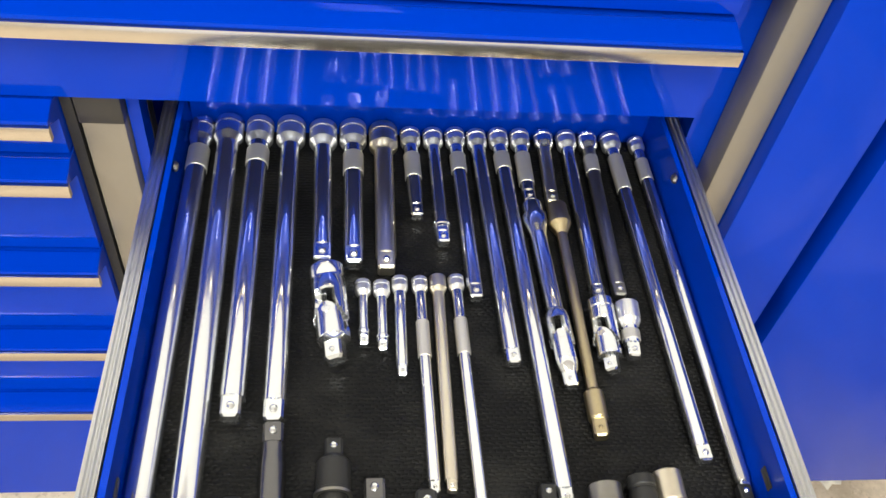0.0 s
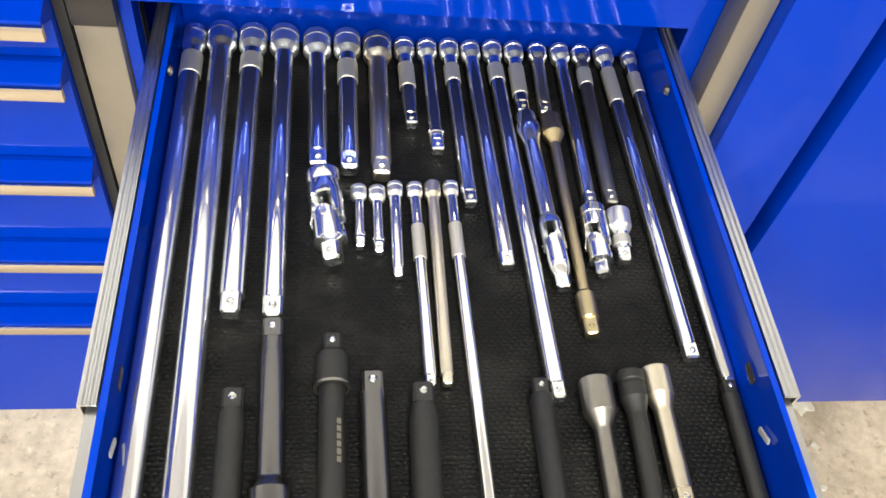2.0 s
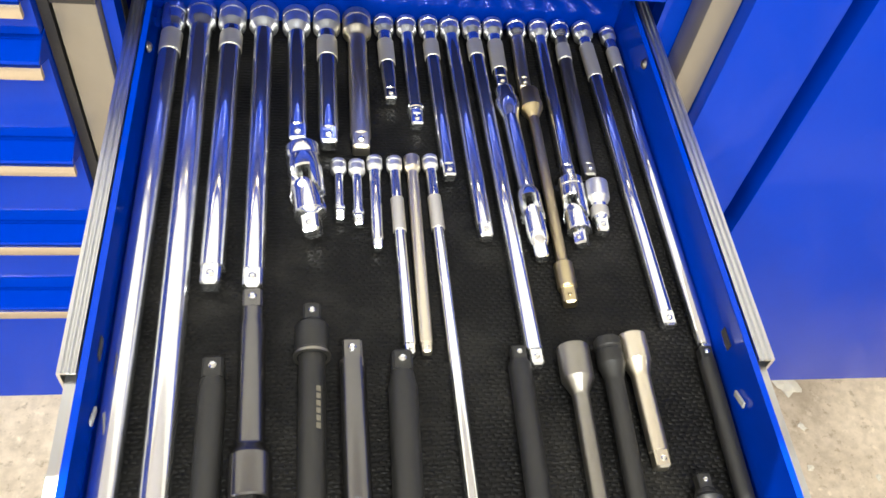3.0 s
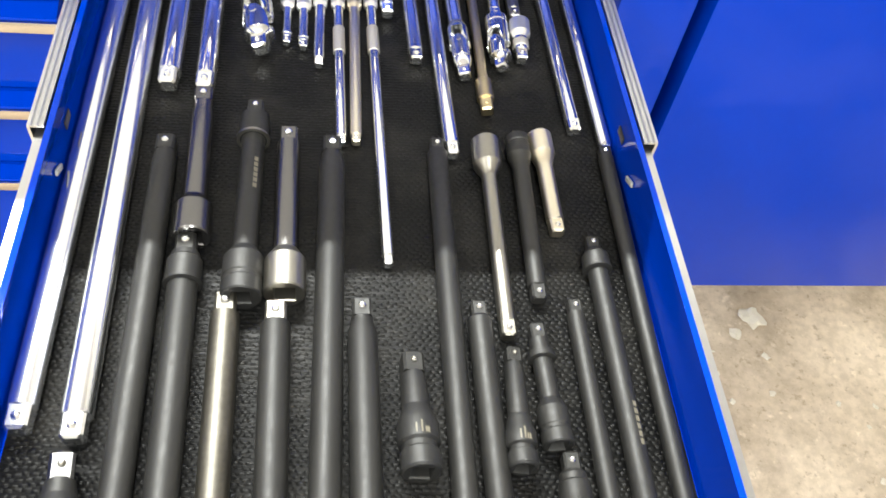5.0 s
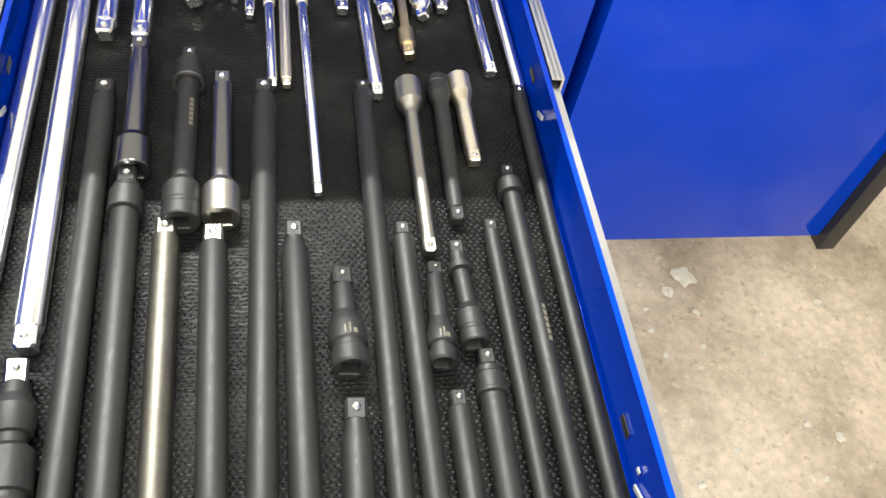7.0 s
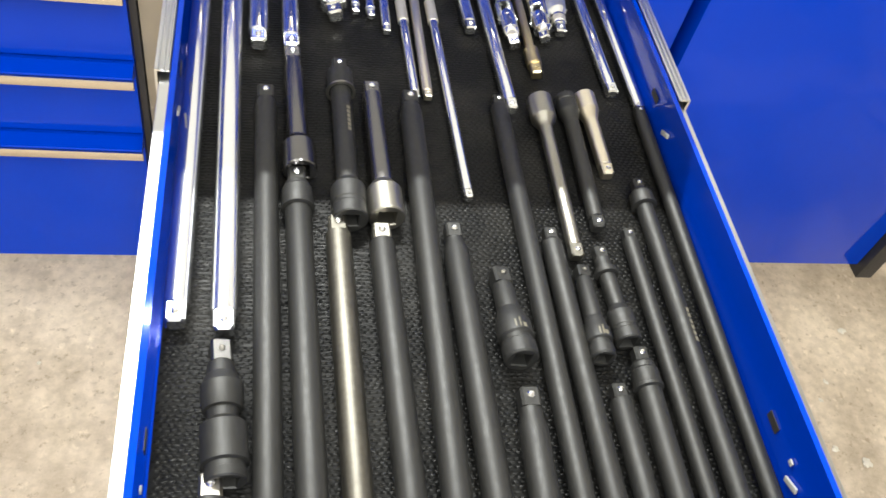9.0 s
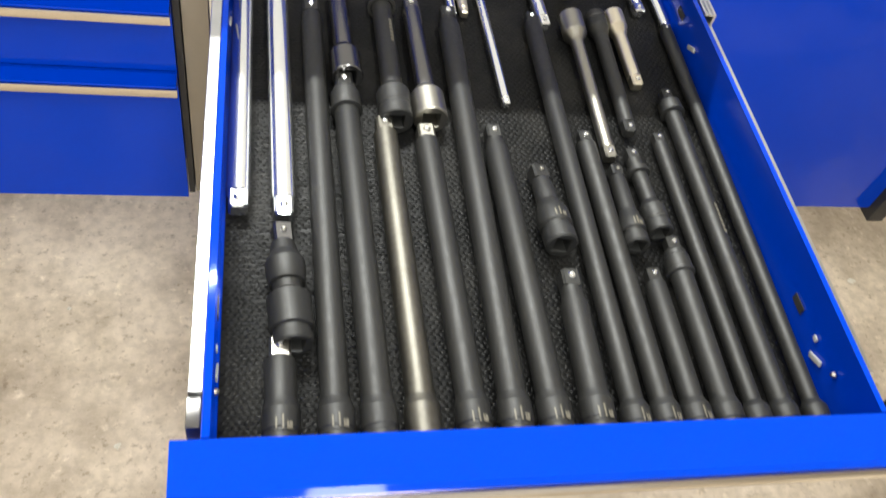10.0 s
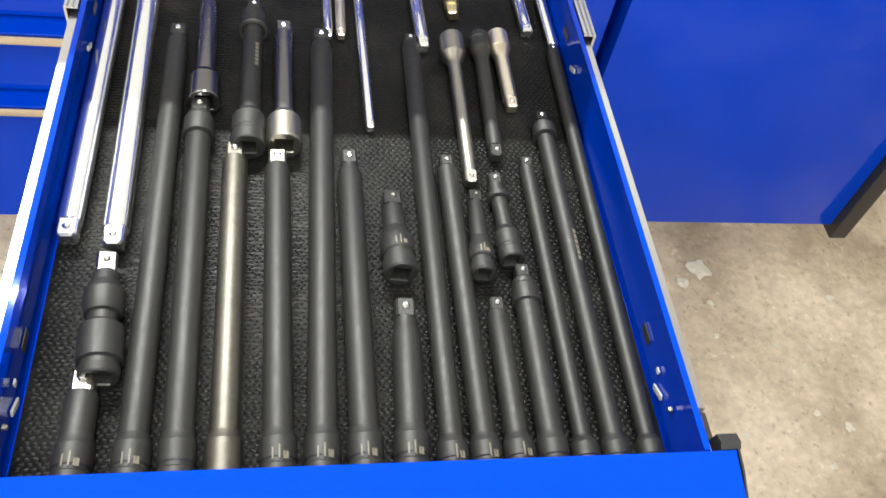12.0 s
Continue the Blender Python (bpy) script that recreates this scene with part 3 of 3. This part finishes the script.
extension_bar("medium chrome extension bar with plain end", (-0.1375, 0.079), (-0.1368, -0.1963), 0.0112, 0.020, 0.0085, HALF, CHROME, knurl=(0.032, 0.05))
extension_bar("medium polished chrome half-inch extension bar", (-0.1122, 0.079), (-0.1101, -0.1985), 0.0118, 0.021, 0.0078, HALF, CHROME)
extension_bar("short chrome half-inch extension bar", (-0.0861, 0.077), (-0.0832, -0.0671), 0.0114, 0.020, 0.0075, HALF, CHROME)
extension_bar("short chrome extension bar with a knurled grip", (-0.0613, 0.079), (-0.0602, -0.0700), 0.0112, 0.020, 0.0078, HALF, CHROME, knurl=(0.034, 0.056))
extension_bar("short satin nickel half-inch extension bar", (-0.0362, 0.076), (-0.0364, -0.0750), 0.0118, 0.022, 0.0078, HALF, SATIN)
# back row, three-eighths drive
extension_bar("very short chrome wobble extension with knurled grip", (-0.0136, 0.077), (-0.0113, -0.0193), 0.0085, 0.014, 0.0062, THREE, CHROME, knurl=(0.028, 0.055), nose=0.006)
extension_bar("short chrome three-eighths extension bar", (0.0057, 0.077), (0.0078, -0.0457), 0.0085, 0.014, 0.0055, THREE, CHROME, collar=(0.0, 0.010, 0.0072))
extension_bar("chrome three-eighths extension bar with knurled grip", (0.0247, 0.078), (0.0283, -0.0983), 0.0085, 0.014, 0.0060, THREE, CHROME, knurl=(0.028, 0.048))
extension_bar("chrome three-eighths extension bar, medium length", (0.0430, 0.077), (0.0493, -0.1547), 0.0085, 0.014, 0.0062, THREE, CHROME)
extension_bar("long chrome three-eighths extension bar with knurled neck", (0.0621, 0.079), (0.0701, -0.2571), 0.0085, 0.014, 0.0062, THREE, CHROME, knurl=(0.027, 0.046))
extension_bar("stubby chrome extension with knurled body", (0.0809, 0.079), (0.0808, -0.0010), 0.0085, 0.014, 0.0060, THREE, CHROME, knurl=(0.026, 0.060))
extension_bar("stubby yellowed nickel extension bar", (0.1019, 0.079), (0.0993, -0.0017), 0.0085, 0.014, 0.0055, THREE, SATIN, head_m=CHROME)
extension_bar("chrome three-eighths extension bar, slim", (0.1217, 0.079), (0.1198, -0.0974), 0.0085, 0.014, 0.0055, THREE, CHROME)
extension_bar("chrome extension bar with dull knurled neck", (0.1405, 0.079), (0.1365, -0.0957), 0.0085, 0.014, 0.0056, THREE, STEEL, head_m=CHROME, knurl=(0.027, 0.046))
extension_bar("long chrome extension bar with worn knurled neck", (0.1610, 0.079), (0.1663, -0.2287), 0.0085, 0.014, 0.0056, THREE, CHROME, knurl=(0.026, 0.066), nose=0.008)
extension_bar("long slim chrome extension bar beside the drawer wall", (0.1845, 0.077), (0.1880, -0.2498), 0.0068, 0.012, 0.0050, QUARTER, CHROME, knurl=(0.026, 0.050))


def flex_extension(label, a, b, R, s, m):
    """An extension bar that ends in a universal joint."""
    at, L = lying(a[0], a[1], R, b[0], b[1], R, 15)
    t = thing("swivel_extension", label, "extension bar", "extension bars", at)
    hl = 0.026
    part("socket_head", socket_head([(0, R * 0.88), (0.001, R * 0.92), (hl * 0.45, R * 0.9), (hl * 0.5, R * 1.1), (hl * 0.75, R * 1.1), (hl, R * 0.9), (hl + 0.006, R * 0.75)], s * 0.5, hl * 0.6), m, t)
    j0 = L - 0.058
    part("shaft", lathe([(hl + 0.006, R * 0.75), (j0 - 0.006, R * 0.72), (j0 - 0.002, R * 0.95), (j0 + 0.004, R)]), m, t)
    e = joint_parts(t, j0 + 0.003, R, 0.034, m)
    st = s * 1.05
    part("tail", lathe([(e - 0.002, R * 0.85), (e + 0.002, R * 0.9), (L - st - 0.003, R * 0.75), (L - st, s * 0.52)]), m, t)
    part("square_drive", tang(L - st - 0.0005, L, s), m, t)
    part("detent_ball", ball(L - st * 0.5, 0, s / 2, s * 0.16), CHROME, t, "small steel detent ball")


flex_extension("chrome swivel extension with a jointed end", (0.0812, -0.0053), (0.0866, -0.1741), 0.0088, THREE, CHROME)


def torsion_bar(label, a, b, R, s, m):
    """A thin rod between a socket head and a thick drive end."""
    at, L = lying(a[0], a[1], R, b[0], b[1], R * 0.8, 10)
    t = thing("torsion_extension", label, "extension bar", "extension bars", at)
    part("socket_head", socket_head([(0, R * 0.85), (0.001, R * 0.92), (0.014, R * 0.95), (0.0145, R * 1.02), (0.02, R * 1.02), (0.026, R * 0.7), (0.030, 0.0042)], s * 0.5, 0.010), m, t)
    part("shaft", lathe([(0.030, 0.0042), (L - 0.036, 0.0040)]), m, t)
    part("drive_end", lathe([(L - 0.036, 0.0042), (L - 0.033, 0.0068), (L - 0.014, 0.0068), (L - 0.0125, 0.006)]), m, t)
    part("square_drive", tang(L - 0.0128, L, s), m, t, "yellowed steel square drive")
    part("detent_ball", ball(L - 0.006, 0, s / 2, s * 0.16), m, t)


torsion_bar("yellowed steel torsion extension with a thin shank", (0.1013, -0.0060), (0.1007, -0.2109), 0.0088, THREE, BRASSY)
universal_joint("large chrome half-inch universal joint", (-0.0797, -0.0766), (-0.0716, -0.1544), 0.0125, HALF, CHROME)
universal_joint("small chrome three-eighths universal joint", (0.1187, -0.1019), (0.1177, -0.1617), 0.0096, THREE, CHROME, 35)
extension_bar("tiny chrome drive adapter with knurled ring", (0.1385, -0.1038), (0.1356, -0.1494), 0.0090, 0.016, 0.0062, THREE, CHROME, ring=False, knurl=(0.0235, 0.032))
# quarter-inch row
QL = "small chrome quarter-inch extension bar, "
extension_bar(QL + "shortest of the row", (-0.0536, -0.0831), (-0.0530, -0.1373), 0.0060, 0.010, 0.0036, QUARTER, CHROME, collar=(0.0, 0.006, 0.0046))
extension_bar(QL + "short", (-0.0402, -0.0840), (-0.0399, -0.1419), 0.0062, 0.010, 0.0038, QUARTER, CHROME, collar=(0.0, 0.006, 0.0048))
extension_bar(QL + "with plain shaft", (-0.0269, -0.0796), (-0.0274, -0.1627), 0.0060, 0.010, 0.0044, QUARTER, CHROME)
extension_bar(QL + "with knurled spinner", (-0.0124, -0.0800), (-0.0102, -0.2459), 0.0060, 0.010, 0.0042, QUARTER, CHROME, knurl=(0.038, 0.068))
extension_bar("satin nickel quarter-inch extension bar", (0.0010, -0.0782), (0.0005, -0.2450), 0.0062, 0.012, 0.0044, QUARTER, SATIN, ring=False)
extension_bar("long chrome quarter-inch extension with knurled spinner", (0.0145, -0.0780), (0.0198, -0.3543), 0.0060, 0.010, 0.0043, QUARTER, CHROME, knurl=(0.038, 0.068))

# front rows: impact extensions, heads towards the drawer front
FY = -0.6405
IMP = "black phosphate half-inch impact extension bar, "
extension_bar(IMP + "long, beside a jointed bar", (-0.1261, FY), (-0.1306, -0.2488), 0.0108, 0.026, 0.0086, HALF, BLACKOX, marks=3, taper=0.0082, nose=0.004)
extension_bar("dark oiled steel impact extension with polished rim", (-0.1054, -0.3393), (-0.1096, -0.2000), 0.0124, 0.026, 0.0084, HALF, DARKSTEEL, ring=False, nose=0.01)
extension_bar(IMP + "with a thick locking collar", (-0.1017, FY), (-0.1083, -0.3353), 0.0108, 0.026, 0.0092, HALF, BLACKOX, collar=(0.003, 0.025, 0.0118))
extension_bar("black impact extension with collar and worn lettering", (-0.0716, -0.3848), (-0.0720, -0.2109), 0.0128, 0.030, 0.0082, 0.0112, BLACKOX, collar=(0.0, 0.026, 0.0114), text=0.085, rim=True)
extension_bar("dark steel extension with bright chrome socket head", (-0.0455, -0.3824), (-0.0475, -0.2382), 0.0131, 0.026, 0.0084, HALF, DARKSTEEL, head_m=STEEL, ring=False)
extension_bar("worn bare-steel half-inch extension bar", (-0.0765, FY), (-0.0806, -0.3803), 0.0108, 0.026, 0.0088, HALF, BARESTEEL, ring=False)
extension_bar(IMP + "with worn bright drive", (-0.0464, FY), (-0.0505, -0.3868), 0.0108, 0.026, 0.0090, HALF, BLACKOX, tip_m=STEEL, marks=3)
extension_bar(IMP + "the longest", (-0.0218, FY), (-0.0165, -0.2465), 0.0108, 0.026, 0.0090, HALF, BLACKOX, marks=3, nose=0.004)
extension_bar(IMP + "with rounded shoulder", (0.0030, FY), (0.0016, -0.3847), 0.0108, 0.026, 0.0090, 0.0115, BLACKOX, marks=3, nose=0.005)
impact_adapter("black impact adapter with stout grooved head", (0.0319, -0.5005), (0.0308, -0.4225), 0.0120, 0.034, 0.0082, HALF, BLACKOX, 0.0112)
extension_bar(IMP + "short", (0.0294, FY), (0.0335, -0.5178), 0.0108, 0.026, 0.0092, HALF, BLACKOX, marks=3, nose=0.008)
SLIM = "slim black three-eighths impact extension bar, "
extension_bar(SLIM + "long", (0.0541, FY), (0.0588, -0.2432), 0.0098, 0.020, 0.0074, THREE, BLACKOX, marks=2)
extension_bar(SLIM + "medium", (0.0742, FY), (0.0750, -0.3853), 0.0098, 0.020, 0.0076, THREE, BLACKOX, marks=2)
impact_adapter("small black impact adapter with grooved head", (0.0891, -0.4985), (0.0938, -0.4179), 0.0092, 0.026, 0.0066, THREE, BLACKOX, 0.0090)
extension_bar("short black pinless swivel impact extension with flange", (0.1123, -0.4840), (0.1108, -0.4012), 0.0094, 0.024, 0.0062, THREE, BLACKOX, collar=(0.010, 0.016, 0.0088), neck=0.006)
extension_bar(SLIM + "short", (0.0945, FY), (0.0956, -0.5151), 0.0098, 0.020, 0.0074, THREE, BLACKOX, marks=2)
extension_bar(SLIM + "with swivel collar", (0.1153, FY), (0.1177, -0.4880), 0.0098, 0.020, 0.0080, THREE, BLACKOX, collar=(0.004, 0.022, 0.0100))
extension_bar(SLIM + "thin shaft", (0.1356, FY), (0.1386, -0.3827), 0.0090, 0.018, 0.0058, 0.0085, BLACKOX)
extension_bar(SLIM + "with flanged collar and worn lettering", (0.1551, FY), (0.1597, -0.3320), 0.0090, 0.018, 0.0068, 0.0085, BLACKOX, collar=(0.002, 0.019, 0.0100), text=0.155)
extension_bar(SLIM + "lying against the drawer wall", (0.1770, FY), (0.1860, -0.2448), 0.0085, 0.018, 0.0056, 0.0085, BLACKOX)
extension_bar("dull steel half-inch extension with bare socket head", (0.0944, -0.2452), (0.0928, -0.4098), 0.0106, 0.024, 0.0056, THREE, STEEL, ring=False, neck=0.010)
extension_bar("black three-eighths extension with grooved head", (0.1194, -0.2391), (0.1159, -0.3827), 0.0090, 0.020, 0.0062, THREE, BLACKOX, neck=0.010)
extension_bar("satin steel short extension with tapered shank", (0.1363, -0.2367), (0.1370, -0.3278), 0.0094, 0.020, 0.0062, THREE, SATIN, ring=False, neck=0.010)


def impact_joint(label, a, b, R, s, m):
    at, L = lying(a[0], a[1], R, b[0], b[1], 0.012, 10)
    t = thing("impact_universal_joint", label, "universal joint", "universal joints", at)
    h = 0.034
    part("socket_head", socket_head([(0, R - 0.0025), (0.001, R - 0.0015), (0.006, R - 0.001), (0.0065, R - 0.002), (0.010, R - 0.002), (0.011, R), (h, R), (h + 0.004, R - 0.004)], s * 0.51, 0.018), m, t)
    part("ball_housing", lathe([(h + 0.003, R * 0.66), (h + 0.010, R * 0.70), (h + 0.0105, R * 0.84), (h + 0.018, R * 0.94), (h + 0.026, R * 0.94), (h + 0.031, R * 0.76), (h + 0.034, s * 0.7)]), m, t)
    st = s * 1.2
    part("neck", lathe([(h + 0.033, s * 0.72), (L - st, s * 0.6)]), m, t)
    part("square_drive", tang(L - st - 0.0005, L, s), DARKSTEEL, t)
    part("detent_ball", ball(L - st * 0.5, 0, s / 2, s * 0.17), STEEL, t, "small steel detent ball")


impact_joint("black impact universal joint with ball housing", (-0.1495, -0.5740), (-0.1561, -0.4831), 0.0134, HALF, BLACKOX)
extension_bar("very short black impact extension with bright drive", (-0.1568, FY), (-0.1575, -0.5673), 0.0108, 0.026, 0.0094, HALF, BLACKOX, tip_m=STEEL, marks=3)

# ---- debris on the floor ----
rnd = random.Random(4)


def crumb(name, x, y, size, label, category, flat=0.3):
    bm = bmesh.new()
    bmesh.ops.create_icosphere(bm, subdivisions=2, radius=size)
    for v in bm.verts:
        k = 0.65 + 0.7 * noise.noise(v.co * (1.6 / size) + Vector((x * 9, y * 9, 0)))
        v.co = Vector((v.co.x * k, v.co.y * k, max(v.co.z * flat * k, -size * flat * 0.4)))
    lo = min(v.co.z for v in bm.verts)
    ob = part(name, bm, PAPER, None, "", pose(x, y, GROUND - lo, 0, 0, rnd.uniform(0, 360)))
    return tagged(ob, label, category, "floor debris")


crumb("paper_scrap", 0.845, 0.205, 0.034, "crumpled pale scrap lying on the concrete floor", "debris")
crumb("paper_scrap", 0.800, 0.165, 0.020, "small pale scrap lying on the concrete floor", "debris")
for dx, dy, ds in ((0.848, 0.111, 0.011), (0.836, 0.029, 0.009), (0.750, 0.015, 0.009), (0.738, 0.124, 0.008), (0.735, 0.073, 0.009), (1.134, 0.125, 0.011), (0.965, 0.006, 0.008), (1.039, -0.001, 0.008), (0.828, -0.194, 0.01), (0.738, -0.252, 0.011), (0.995, -0.151, 0.01), (0.986, -0.263, 0.01), (1.009, -0.043, 0.007), (1.051, -0.185, 0.014), (-0.40, -0.205, 0.008), (-0.51, 0.067, 0.006), (0.2, -0.33, 0.012)):
    crumb("grit_crumb", dx, dy, ds, "pale grit crumb on the concrete floor", "debris", 0.4)
